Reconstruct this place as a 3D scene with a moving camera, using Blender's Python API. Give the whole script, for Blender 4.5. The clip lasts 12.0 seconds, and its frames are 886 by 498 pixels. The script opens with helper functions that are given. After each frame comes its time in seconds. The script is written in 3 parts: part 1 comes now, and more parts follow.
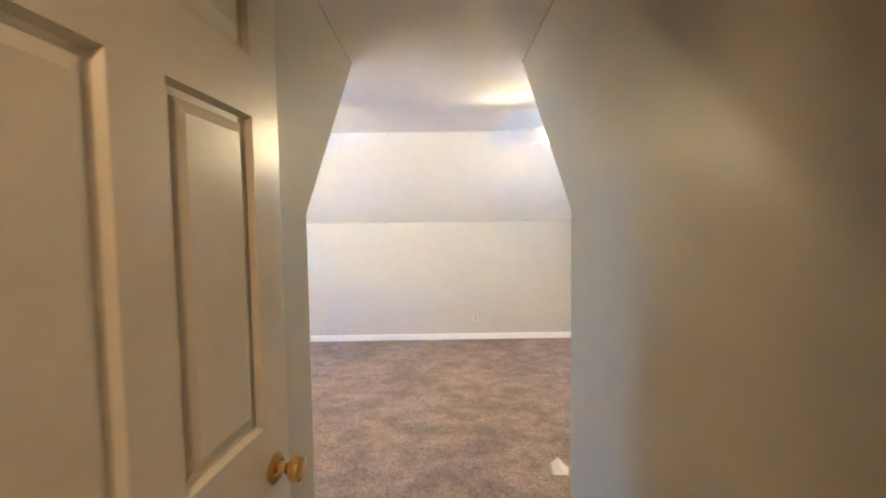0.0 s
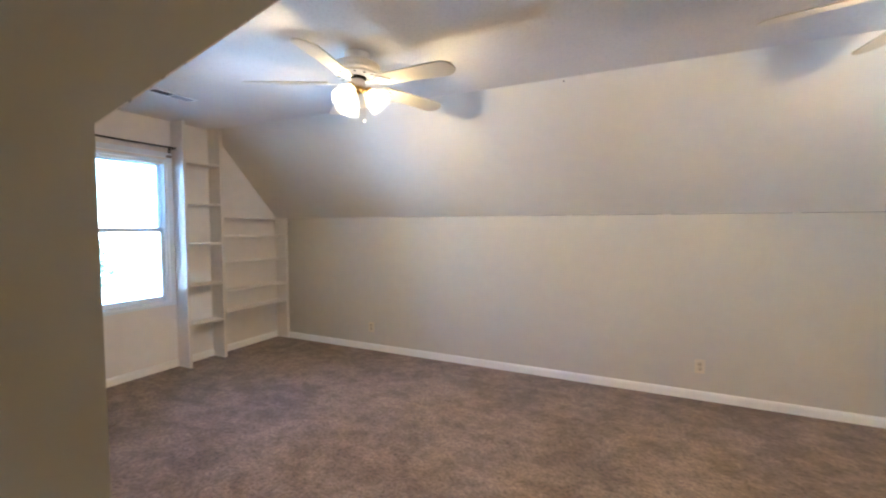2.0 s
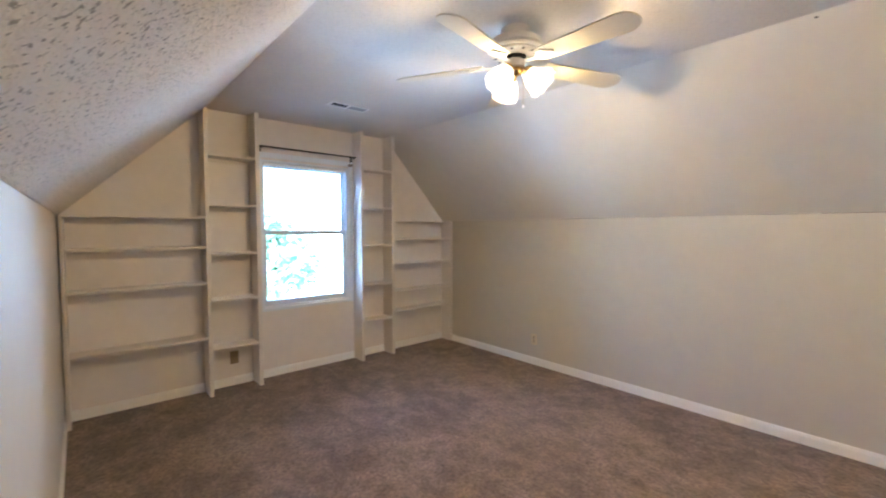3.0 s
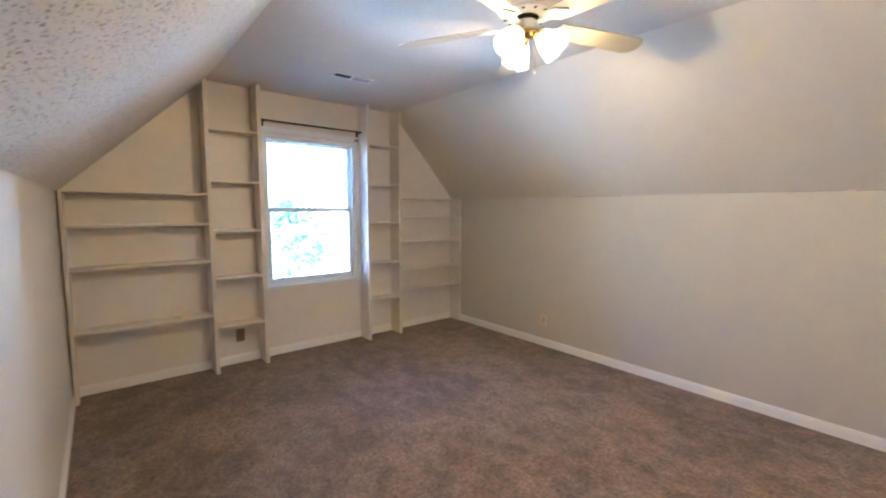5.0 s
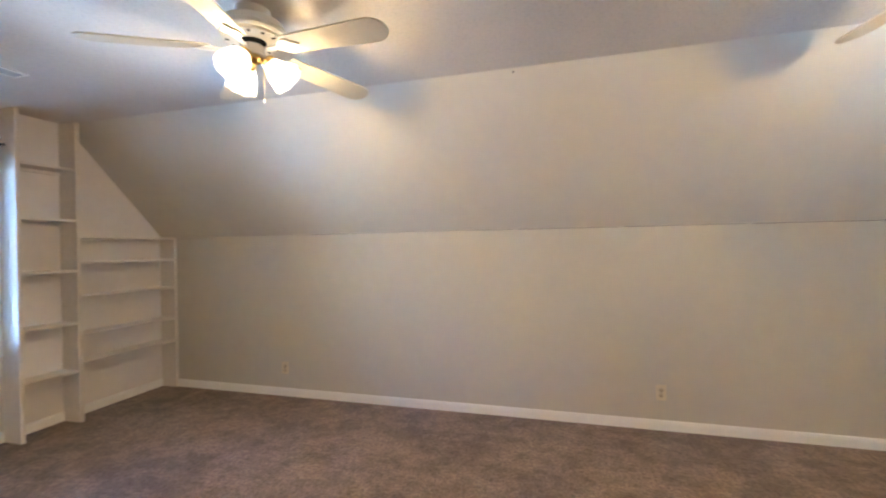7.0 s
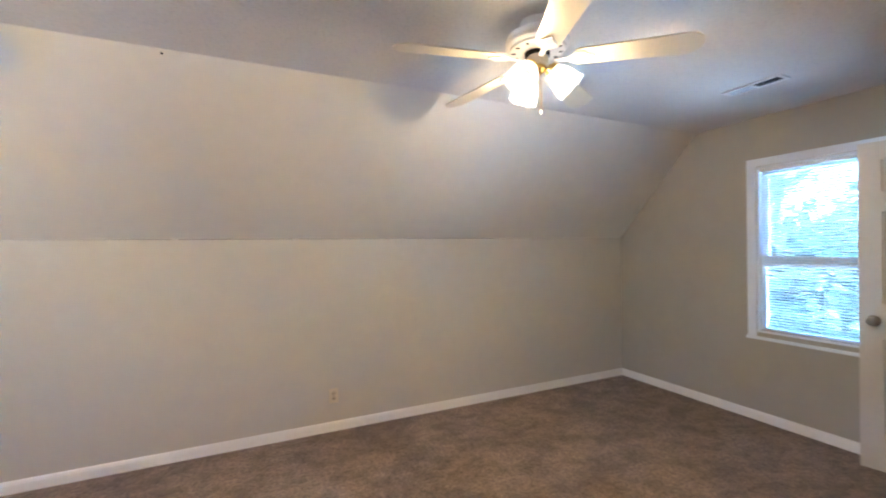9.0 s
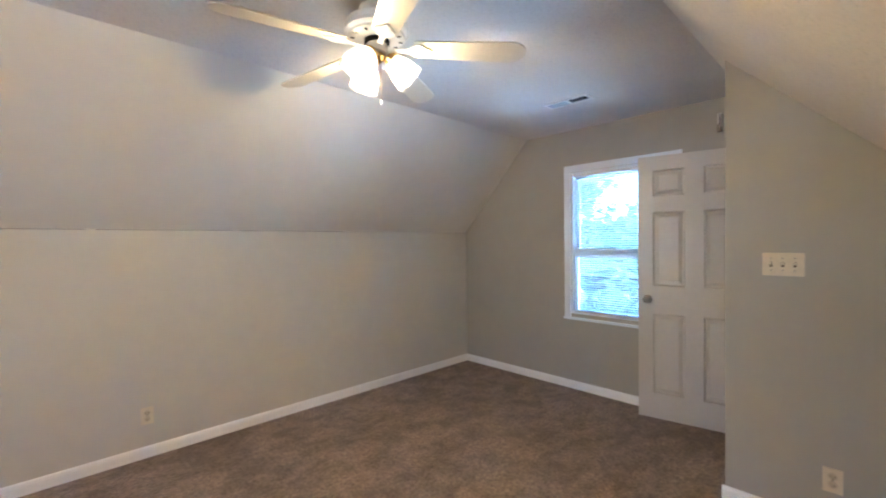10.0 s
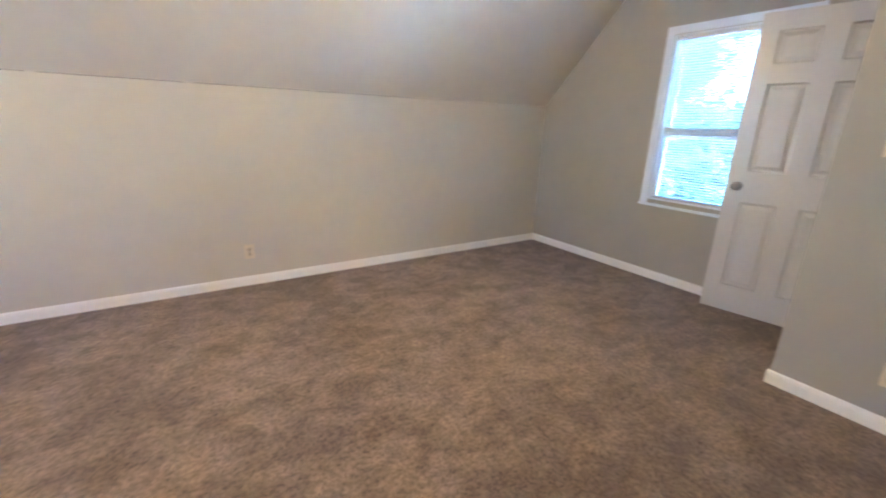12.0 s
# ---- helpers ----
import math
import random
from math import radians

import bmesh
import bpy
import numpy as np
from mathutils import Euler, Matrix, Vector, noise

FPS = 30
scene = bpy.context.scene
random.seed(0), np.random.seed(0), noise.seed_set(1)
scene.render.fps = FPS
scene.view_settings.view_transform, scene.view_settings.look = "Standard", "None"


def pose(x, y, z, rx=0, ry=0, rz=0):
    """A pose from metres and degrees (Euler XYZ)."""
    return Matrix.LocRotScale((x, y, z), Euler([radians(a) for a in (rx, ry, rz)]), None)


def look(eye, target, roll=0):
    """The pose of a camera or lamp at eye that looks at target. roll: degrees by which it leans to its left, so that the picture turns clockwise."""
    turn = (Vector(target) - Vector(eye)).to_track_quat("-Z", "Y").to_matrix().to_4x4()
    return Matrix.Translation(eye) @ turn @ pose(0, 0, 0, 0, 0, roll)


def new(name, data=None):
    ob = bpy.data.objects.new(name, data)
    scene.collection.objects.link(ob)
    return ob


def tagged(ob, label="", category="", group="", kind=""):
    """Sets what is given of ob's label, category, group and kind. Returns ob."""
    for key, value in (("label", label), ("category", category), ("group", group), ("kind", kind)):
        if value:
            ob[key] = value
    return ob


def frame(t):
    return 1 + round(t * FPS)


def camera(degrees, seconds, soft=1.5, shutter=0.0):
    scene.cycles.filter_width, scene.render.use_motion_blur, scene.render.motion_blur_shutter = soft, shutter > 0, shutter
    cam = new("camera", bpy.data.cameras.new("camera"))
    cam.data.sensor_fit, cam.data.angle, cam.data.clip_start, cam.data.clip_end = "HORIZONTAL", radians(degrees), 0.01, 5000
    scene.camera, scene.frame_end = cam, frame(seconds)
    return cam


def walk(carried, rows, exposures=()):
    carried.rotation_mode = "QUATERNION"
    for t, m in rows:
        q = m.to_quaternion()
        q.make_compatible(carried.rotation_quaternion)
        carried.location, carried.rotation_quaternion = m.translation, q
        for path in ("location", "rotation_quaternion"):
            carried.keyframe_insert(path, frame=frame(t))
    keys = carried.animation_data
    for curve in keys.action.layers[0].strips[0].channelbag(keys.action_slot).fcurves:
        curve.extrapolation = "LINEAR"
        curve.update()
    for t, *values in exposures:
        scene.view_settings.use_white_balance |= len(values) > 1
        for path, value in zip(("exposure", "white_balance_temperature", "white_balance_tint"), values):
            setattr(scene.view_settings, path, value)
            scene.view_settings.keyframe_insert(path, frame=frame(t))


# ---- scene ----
cam = camera(93.7, 12.0, soft=2.0, shutter=0.3)
PATH = [
    (0, (0.256, -0.366, 1.455), (0.27, 1.631, 1.344), -0.8),
    (0.3, (0.281, -0.163, 1.463), (0.24, 1.833, 1.35), -0.7),
    (0.6, (0.294, 0.058, 1.43), (0.192, 2.053, 1.323), -0.3),
    (1.0, (0.307, 0.364, 1.42), (0.054, 2.344, 1.289), -0.6),
    (1.2, (0.302, 0.511, 1.407), (-0.035, 2.478, 1.272), -0.3),
    (1.5, (0.287, 0.736, 1.399), (-0.234, 2.664, 1.289), -0.0),
    (2, (0.235, 1.017, 1.405), (-0.621, 2.821, 1.298), 0.0),
    (2.1, (0.216, 1.06, 1.398), (-0.704, 2.833, 1.296), -0.2),
    (2.5, (0.139, 1.215, 1.403), (-1.046, 2.824, 1.315), 0.1),
    (3, (0.084, 1.365, 1.406), (-1.419, 2.681, 1.312), -0.0),
    (3.2, (0.056, 1.358, 1.416), (-1.519, 2.585, 1.295), 0.4),
    (4.0, (0.022, 1.412, 1.417), (-1.667, 2.467, 1.235), 0.5),
    (4.8, (0.013, 1.431, 1.41), (-1.572, 2.63, 1.181), 0.5),
    (5, (0.026, 1.465, 1.394), (-1.508, 2.734, 1.199), 0.2),
    (5.5, (-0.033, 1.506, 1.388), (-1.376, 2.983, 1.261), -0.0),
    (6, (-0.051, 1.514, 1.381), (-1.161, 3.177, 1.307), -0.3),
    (6.5, (-0.051, 1.536, 1.383), (-0.891, 3.351, 1.345), -0.4),
    (6.7, (-0.045, 1.519, 1.377), (-0.762, 3.386, 1.35), -0.6),
    (8.3, (0.019, 1.61, 1.416), (0.401, 3.573, 1.415), -1.0),
    (8.5, (0.047, 1.602, 1.422), (0.572, 3.532, 1.415), -0.8),
    (9, (0.118, 1.573, 1.428), (0.96, 3.387, 1.421), -0.8),
    (9.5, (0.165, 1.577, 1.409), (1.316, 3.213, 1.405), -0.7),
    (10, (0.22, 1.562, 1.408), (1.609, 3.001, 1.371), -0.7),
    (10.5, (0.272, 1.523, 1.398), (1.822, 2.783, 1.314), -0.6),
    (11, (0.293, 1.484, 1.38), (1.918, 2.628, 1.16), -0.1),
    (11.2, (0.303, 1.471, 1.372), (1.903, 2.63, 1.066), 0.4),
    (11.5, (0.286, 1.472, 1.329), (1.775, 2.733, 0.888), 1.5),
    (11.7, (0.295, 1.452, 1.32), (1.613, 2.858, 0.784), 1.4),
    (12, (0.252, 1.442, 1.293), (1.306, 3.041, 0.717), 1.9),
]
EXPOSURE = ((0.0, 6.28, 5150, 8), (0.5, 6.16, 5050, 8), (1.0, 5.96, 4900, 8), (1.5, 5.7, 5050, 8), (2.5, 5.3, 5700, 10), (5.0, 5.34, 5750, 10), (5.6, 5.26, 5850, 10), (6.5, 5.26, 5900, 10), (9.5, 5.32, 5500, 10), (10.5, 5.32, 5330, 8), (11.0, 5.45, 5250, 8), (12.0, 5.75, 5250, 9))
walk(cam, [(t, look(eye, target, roll)) for t, eye, target, roll in PATH], EXPOSURE)

# ---- light ----
SUN_AZ, SUN_EL = radians(180), radians(48)
world = bpy.data.worlds.new("sky")
scene.world = world
world.use_nodes = True
wn = world.node_tree.nodes
sky = wn.new("ShaderNodeTexSky")
sky.sky_type = "NISHITA"
sky.sun_disc = False
sky.ozone_density, sky.dust_density = 3.0, 0.4
sky.sun_elevation, sky.sun_rotation = SUN_EL, SUN_AZ
wn["Background"].inputs["Strength"].default_value = 0.12
world.node_tree.links.new(sky.outputs["Color"], wn["Background"].inputs["Color"])

sun_data = bpy.data.lights.new("sun", "SUN")
sun_data.energy, sun_data.angle, sun_data.color = 5.0, radians(0.5), (1.0, 0.95, 0.87)
sun = new("sun", sun_data)
sun_dir = Vector((math.sin(SUN_AZ) * math.cos(SUN_EL), math.cos(SUN_AZ) * math.cos(SUN_EL), math.sin(SUN_EL)))
sun.matrix_world = look(sun_dir * 40, (0, 0, 0))

# unseen fill lamps below each sill, added to stand for daylight off the yard
for at_x, face, watts in ((-4.58, 1, 2.4), (4.30, -1, 5.0)):
    day = bpy.data.lights.new("daylight_fill", "AREA")
    day.shape, day.size, day.size_y = "RECTANGLE", 0.9, 0.30
    day.energy, day.color = watts, (0.66, 0.81, 1.0)
    new("daylight_fill", day).matrix_world = look((at_x, 3.1, 0.39), (at_x + face * 0.9, 3.1, 1.39))

BULB_WATTS, BULB_COLOR = 0.80, (1.0, 0.668, 0.30)
GLOW = 0.06
HALL_WATTS = 0.62


# ---- materials ----
def material(name, color, rough=0.5, metal=0.0, vary=0.06, scale=3.0, fine=60.0, bump=0.0, bump_scale=200.0, spec=0.5, coat=0.0):
    """A painted or plain surface: two scales of colour variation and a fine relief."""
    m = bpy.data.materials.new(name)
    m.use_nodes = True
    n, l = m.node_tree.nodes, m.node_tree.links
    b = n["Principled BSDF"]
    b.inputs["Roughness"].default_value = rough
    b.inputs["Metallic"].default_value = metal
    b.inputs["Specular IOR Level"].default_value = spec
    b.inputs["Coat Weight"].default_value = coat
    at = n.new("ShaderNodeTexCoord")
    big, small = n.new("ShaderNodeTexNoise"), n.new("ShaderNodeTexNoise")
    big.inputs["Scale"].default_value, small.inputs["Scale"].default_value = scale, fine
    big.inputs["Detail"].default_value = 4
    add = n.new("ShaderNodeMath")
    add.operation = "ADD"
    ramp = n.new("ShaderNodeMapRange")
    ramp.inputs["From Min"].default_value, ramp.inputs["From Max"].default_value = 0.7, 1.3
    ramp.inputs["To Min"].default_value, ramp.inputs["To Max"].default_value = 1 - vary, 1 + vary
    tint = n.new("ShaderNodeMix")
    tint.data_type, tint.blend_type = "RGBA", "MULTIPLY"
    tint.inputs["Factor"].default_value = 1.0
    tint.inputs["A"].default_value = (*color, 1)
    for node in (big, small):
        l.new(at.outputs["Object"], node.inputs["Vector"])
    l.new(big.outputs["Fac"], add.inputs[0])
    l.new(small.outputs["Fac"], add.inputs[1])
    l.new(add.outputs[0], ramp.inputs["Value"])
    l.new(ramp.outputs["Result"], tint.inputs["B"])
    l.new(tint.outputs["Result"], b.inputs["Base Color"])
    if bump:
        grain, relief = n.new("ShaderNodeTexNoise"), n.new("ShaderNodeBump")
        grain.inputs["Scale"].default_value = bump_scale
        relief.inputs["Strength"].default_value, relief.inputs["Distance"].default_value = bump, 0.002
        l.new(at.outputs["Object"], grain.inputs["Vector"])
        l.new(grain.outputs["Fac"], relief.inputs["Height"])
        l.new(relief.outputs["Normal"], b.inputs["Normal"])
    return m


def popcorn_material(name, deep):
    """Sprayed acoustic texture: small lumps, the shade of their relief painted as dark flecks."""
    m = material(name, (0.70, 0.66, 0.61), 0.9, vary=0.05)
    n, l = m.node_tree.nodes, m.node_tree.links
    b = n["Principled BSDF"]
    at = n.new("ShaderNodeTexCoord")
    warp, cells, lumps = n.new("ShaderNodeTexNoise"), n.new("ShaderNodeTexVoronoi"), n.new("ShaderNodeTexNoise")
    warp.inputs["Scale"].default_value = 40
    cells.inputs["Scale"].default_value = 75
    lumps.inputs["Scale"].default_value, lumps.inputs["Detail"].default_value = 95, 3
    mix = n.new("ShaderNodeMix")
    mix.data_type, mix.inputs["Factor"].default_value = "VECTOR", 0.03
    total = n.new("ShaderNodeMath")
    total.operation = "MULTIPLY_ADD"
    total.inputs[1].default_value = -0.9
    relief = n.new("ShaderNodeBump")
    relief.inputs["Strength"].default_value, relief.inputs["Distance"].default_value = deep * 0.6, 0.006
    l.new(at.outputs["Object"], warp.inputs["Vector"])
    l.new(at.outputs["Object"], mix.inputs["A"])
    l.new(warp.outputs["Color"], mix.inputs["B"])
    l.new(mix.outputs["Result"], cells.inputs["Vector"])
    l.new(at.outputs["Object"], lumps.inputs["Vector"])
    l.new(cells.outputs["Distance"], total.inputs[0])
    l.new(lumps.outputs["Fac"], total.inputs[2])
    l.new(total.outputs[0], relief.inputs["Height"])
    l.new(relief.outputs["Normal"], b.inputs["Normal"])
    # Shadows of the relief are darkened into the base colour as flecks.
    relief_shade = n.new("ShaderNodeMapRange")
    relief_shade.inputs["From Min"].default_value, relief_shade.inputs["From Max"].default_value = 0.575, 0.63
    relief_shade.inputs["To Min"].default_value, relief_shade.inputs["To Max"].default_value = 1.0, 1.0 - 0.95 * deep
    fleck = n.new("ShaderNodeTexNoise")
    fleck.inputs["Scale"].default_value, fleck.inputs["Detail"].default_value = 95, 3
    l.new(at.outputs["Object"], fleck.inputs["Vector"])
    l.new(fleck.outputs["Fac"], relief_shade.inputs["Value"])
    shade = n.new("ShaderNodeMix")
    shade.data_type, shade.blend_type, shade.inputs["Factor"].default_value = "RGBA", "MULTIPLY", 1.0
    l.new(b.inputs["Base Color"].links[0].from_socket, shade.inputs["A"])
    l.new(relief_shade.outputs["Result"], shade.inputs["B"])
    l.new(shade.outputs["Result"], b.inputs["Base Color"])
    return m


def carpet_material():
    """Cut-pile carpet: vacuum strokes, trodden patches, tufts with dark gaps and a deep fine relief."""
    m = bpy.data.materials.new("carpet_pile")
    m.use_nodes = True
    n, l = m.node_tree.nodes, m.node_tree.links
    b = n["Principled BSDF"]
    b.inputs["Roughness"].default_value = 1.0
    b.inputs["Specular IOR Level"].default_value = 0.1
    b.inputs["Sheen Weight"].default_value = 0.15
    b.inputs["Sheen Roughness"].default_value = 0.6
    at = n.new("ShaderNodeTexCoord")

    def noise(scale, detail, rough, source, distort=0.0):
        k = n.new("ShaderNodeTexNoise")
        k.inputs["Scale"].default_value, k.inputs["Detail"].default_value = scale, detail
        k.inputs["Roughness"].default_value, k.inputs["Distortion"].default_value = rough, distort
        l.new(source, k.inputs["Vector"])
        return k

    def blend(a, c, factor):
        k = n.new("ShaderNodeMix")
        k.data_type, k.inputs["Factor"].default_value = "FLOAT", factor
        l.new(a, k.inputs["A"])
        l.new(c, k.inputs["B"])
        return k.outputs["Result"]

    lie = n.new("ShaderNodeMapping")
    lie.inputs["Rotation"].default_value = (0, 0, radians(28))
    lie.inputs["Scale"].default_value = (1.0, 1.35, 1.0)
    l.new(at.outputs["Object"], lie.inputs["Vector"])
    patch = noise(1.6, 3, 0.5, at.outputs["Object"], 0.6)
    stroke = noise(4.4, 3, 0.5, lie.outputs["Vector"], 0.5)
    scuff = noise(13, 4, 0.55, at.outputs["Object"], 0.4)
    tuft = noise(46, 6, 0.8, at.outputs["Object"], 0.3)
    tone = blend(blend(stroke.outputs["Fac"], scuff.outputs["Fac"], 0.45), patch.outputs["Fac"], 0.30)
    ramp = n.new("ShaderNodeValToRGB")
    ramp.color_ramp.elements[0].position, ramp.color_ramp.elements[0].color = 0.42, (0.150, 0.111, 0.090, 1)
    ramp.color_ramp.elements[1].position, ramp.color_ramp.elements[1].color = 0.59, (0.268, 0.204, 0.165, 1)
    l.new(tone, ramp.inputs["Fac"])
    speck = n.new("ShaderNodeMapRange")
    speck.inputs["From Min"].default_value, speck.inputs["From Max"].default_value = 0.34, 0.58
    speck.inputs["To Min"].default_value, speck.inputs["To Max"].default_value = 0.42, 1.24
    l.new(tuft.outputs["Fac"], speck.inputs["Value"])
    mult = n.new("ShaderNodeMix")
    mult.data_type, mult.blend_type, mult.inputs["Factor"].default_value = "RGBA", "MULTIPLY", 1.0
    l.new(ramp.outputs["Color"], mult.inputs["A"])
    l.new(speck.outputs["Result"], mult.inputs["B"])
    l.new(mult.outputs["Result"], b.inputs["Base Color"])
    relief = n.new("ShaderNodeBump")
    relief.inputs["Strength"].default_value, relief.inputs["Distance"].default_value = 0.5, 0.006
    l.new(tuft.outputs["Fac"], relief.inputs["Height"])
    l.new(relief.outputs["Normal"], b.inputs["Normal"])
    return m


def glass_material():
    m = bpy.data.materials.new("window_glass")
    m.use_nodes = True
    n, l = m.node_tree.nodes, m.node_tree.links
    n.remove(n["Principled BSDF"])
    clear, gloss, mix, facing = (n.new("ShaderNode" + k) for k in ("BsdfTransparent", "BsdfGlossy", "MixShader", "Fresnel"))
    # Blue tint added to cool the daylight that comes through.
    clear.inputs["Color"].default_value = (0.78, 0.895, 1.0, 1)
    gloss.inputs["Roughness"].default_value = 0.02
    l.new(facing.outputs[0], mix.inputs[0])
    l.new(clear.outputs[0], mix.inputs[1])
    l.new(gloss.outputs[0], mix.inputs[2])
    l.new(mix.outputs[0], n["Material Output"].inputs["Surface"])
    return m


def shade_material():
    """Frosted white glass with the lit bulb glowing through it."""
    m = bpy.data.materials.new("frosted_glass")
    m.use_nodes = True
    n, l = m.node_tree.nodes, m.node_tree.links
    n.remove(n["Principled BSDF"])
    clear, soft, glow, a, c = (n.new("ShaderNode" + k) for k in ("BsdfTransparent", "BsdfTranslucent", "Emission", "MixShader", "AddShader"))
    soft.inputs["Color"].default_value = (0.5, 0.48, 0.43, 1)
    a.inputs[0].default_value = 0.08
    glow.inputs["Color"].default_value, glow.inputs["Strength"].default_value = (1.0, 0.80, 0.52, 1), GLOW
    l.new(clear.outputs[0], a.inputs[1])
    l.new(soft.outputs[0], a.inputs[2])
    l.new(a.outputs[0], c.inputs[0])
    l.new(glow.outputs[0], c.inputs[1])
    l.new(c.outputs[0], n["Material Output"].inputs["Surface"])
    return m


def leaf_material(name, color):
    m = material(name, color, 0.6, vary=0.3, scale=1.5, fine=20)
    n, l = m.node_tree.nodes, m.node_tree.links
    b = n["Principled BSDF"]
    through_leaf, both = n.new("ShaderNodeBsdfTranslucent"), n.new("ShaderNodeMixShader")
    through_leaf.inputs["Color"].default_value = (color[0] * 1.8, color[1] * 2.0, color[2] * 1.6, 1)
    both.inputs[0].default_value = 0.5
    l.new(b.outputs[0], both.inputs[1])
    l.new(through_leaf.outputs[0], both.inputs[2])
    l.new(both.outputs[0], n["Material Output"].inputs["Surface"])
    return m


# How brightly each wall is lit is put into its paint tone.
LIT_PAINT = material("warm_grey_wall_paint_lit", (0.575, 0.542, 0.475), 0.4, vary=0.025, scale=1.3, fine=9, bump=0.12, bump_scale=160)
SHADED_PAINT = material("greige_wall_paint_shaded", (0.40, 0.374, 0.315), 0.42, vary=0.025, scale=1.3, fine=9, bump=0.12, bump_scale=160, spec=0.35)
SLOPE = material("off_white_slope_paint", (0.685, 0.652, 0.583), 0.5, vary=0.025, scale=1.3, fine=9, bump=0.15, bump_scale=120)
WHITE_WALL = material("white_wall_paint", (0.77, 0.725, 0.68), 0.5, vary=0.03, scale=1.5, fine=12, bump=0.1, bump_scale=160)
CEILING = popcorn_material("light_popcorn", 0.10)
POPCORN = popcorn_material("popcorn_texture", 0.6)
TRIM = material("white_trim_paint", (0.86, 0.85, 0.83), 0.3, vary=0.03, scale=4, fine=40)
# Blue bloom around the windows is put into this white's base colour.
BLOOM_WHITE = material("white_window_paint_blue_bloom", (0.77, 0.82, 0.87), 0.3, vary=0.03, scale=4, fine=40)
SHELF = material("cream_shelf_paint", (0.74, 0.695, 0.645), 0.4, vary=0.05, scale=4, fine=30, bump=0.1, bump_scale=90)
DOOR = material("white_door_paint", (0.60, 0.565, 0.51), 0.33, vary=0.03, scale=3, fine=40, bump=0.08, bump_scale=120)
CARPET = carpet_material()
BRASS = material("polished_brass", (0.66, 0.45, 0.15), 0.10, metal=1.0, vary=0.08, scale=30, fine=120)
NICKEL = material("satin_nickel", (0.28, 0.25, 0.22), 0.3, metal=1.0, vary=0.08, scale=30, fine=120)
BLACK = material("black_metal", (0.012, 0.012, 0.013), 0.4, vary=0.1, scale=20)
DARK = material("dark_void", (0.005, 0.005, 0.005), 0.9, vary=0.1)
ALMOND = material("almond_plastic", (0.68, 0.60, 0.44), 0.35, vary=0.04, scale=30)
FAN_WHITE = material("white_fan_enamel", (0.80, 0.77, 0.72), 0.3, vary=0.03, scale=10, fine=60)
BLADE = material("cream_blade_laminate", (0.64, 0.585, 0.47), 0.4, vary=0.04, scale=10, fine=60)
# Grey for the wand plastic; on vent slats and blind rail it paints shade.
SHADE_WAND_GREY = material("grey_shade_and_wand", (0.36, 0.36, 0.37), 0.5, vary=0.08, scale=30)
# White vinyl, with the blue skylight on it put into the colour.
SKYLIT_VINYL = material("white_vinyl_blue_skylight", (0.64, 0.73, 0.80), 0.35, vary=0.03, scale=8)
BLIND = material("white_blind_slat", (0.78, 0.78, 0.78), 0.45, vary=0.03, scale=8)
GLASS = glass_material()
SHADE = shade_material()
SOCKET = material("dark_almond_socket", (0.54, 0.46, 0.33), 0.4, vary=0.05, scale=30)
BROWN = material("brown_plastic", (0.24, 0.18, 0.12), 0.4, vary=0.05, scale=30)
CRACK = material("crack_gap", (0.13, 0.10, 0.075), 0.9, vary=0.3, scale=20)
BARK = material("bark", (0.12, 0.09, 0.065), 0.9, vary=0.3, scale=6, bump=0.8, bump_scale=40)
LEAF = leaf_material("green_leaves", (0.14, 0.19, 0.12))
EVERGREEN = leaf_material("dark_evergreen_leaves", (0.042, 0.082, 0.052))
LAWN = material("pale_gravel", (0.40, 0.44, 0.47), 0.95, vary=0.35, scale=0.4, fine=6)
CONCRETE = material("pale_concrete", (0.62, 0.64, 0.65), 0.9, vary=0.12, scale=0.8, fine=14)
PATCH_WHITE = material("plain_white", (0.85, 0.85, 0.85), 0.7, vary=0.03)


# ---- mesh helpers ----
def add_box(bm, x0, x1, y0, y1, z0, z1):
    v = [bm.verts.new((x, y, z)) for x in (x0, x1) for y in (y0, y1) for z in (z0, z1)]
    for f in ((0, 1, 3, 2), (4, 6, 7, 5), (0, 4, 5, 1), (2, 3, 7, 6), (0, 2, 6, 4), (1, 5, 7, 3)):
        bm.faces.new([v[i] for i in f])
    return bm


def box(x0, x1, y0, y1, z0, z1, bevel=0.0):
    bm = add_box(bmesh.new(), x0, x1, y0, y1, z0, z1)
    if bevel:
        bmesh.ops.bevel(bm, geom=bm.edges[:], offset=bevel, segments=2, affect="EDGES", profile=0.6)
    return bm


def add_prism(bm, outline, axis, a, b):
    """An outline of (u, v) pairs drawn along an axis: 'x' takes (y, z), 'y' takes (x, z), 'z' takes (x, y)."""
    def at(u, v, w):
        return {"x": (w, u, v), "y": (u, w, v), "z": (u, v, w)}[axis]
    lo, hi = ([bm.verts.new(at(u, v, w)) for u, v in outline] for w in (a, b))
    bm.faces.new(lo[::-1])
    bm.faces.new(hi)
    for i in range(len(outline)):
        j = (i + 1) % len(outline)
        bm.faces.new((lo[i], lo[j], hi[j], hi[i]))
    return bm


def prism(outline, axis, a, b):
    return add_prism(bmesh.new(), outline, axis, a, b)


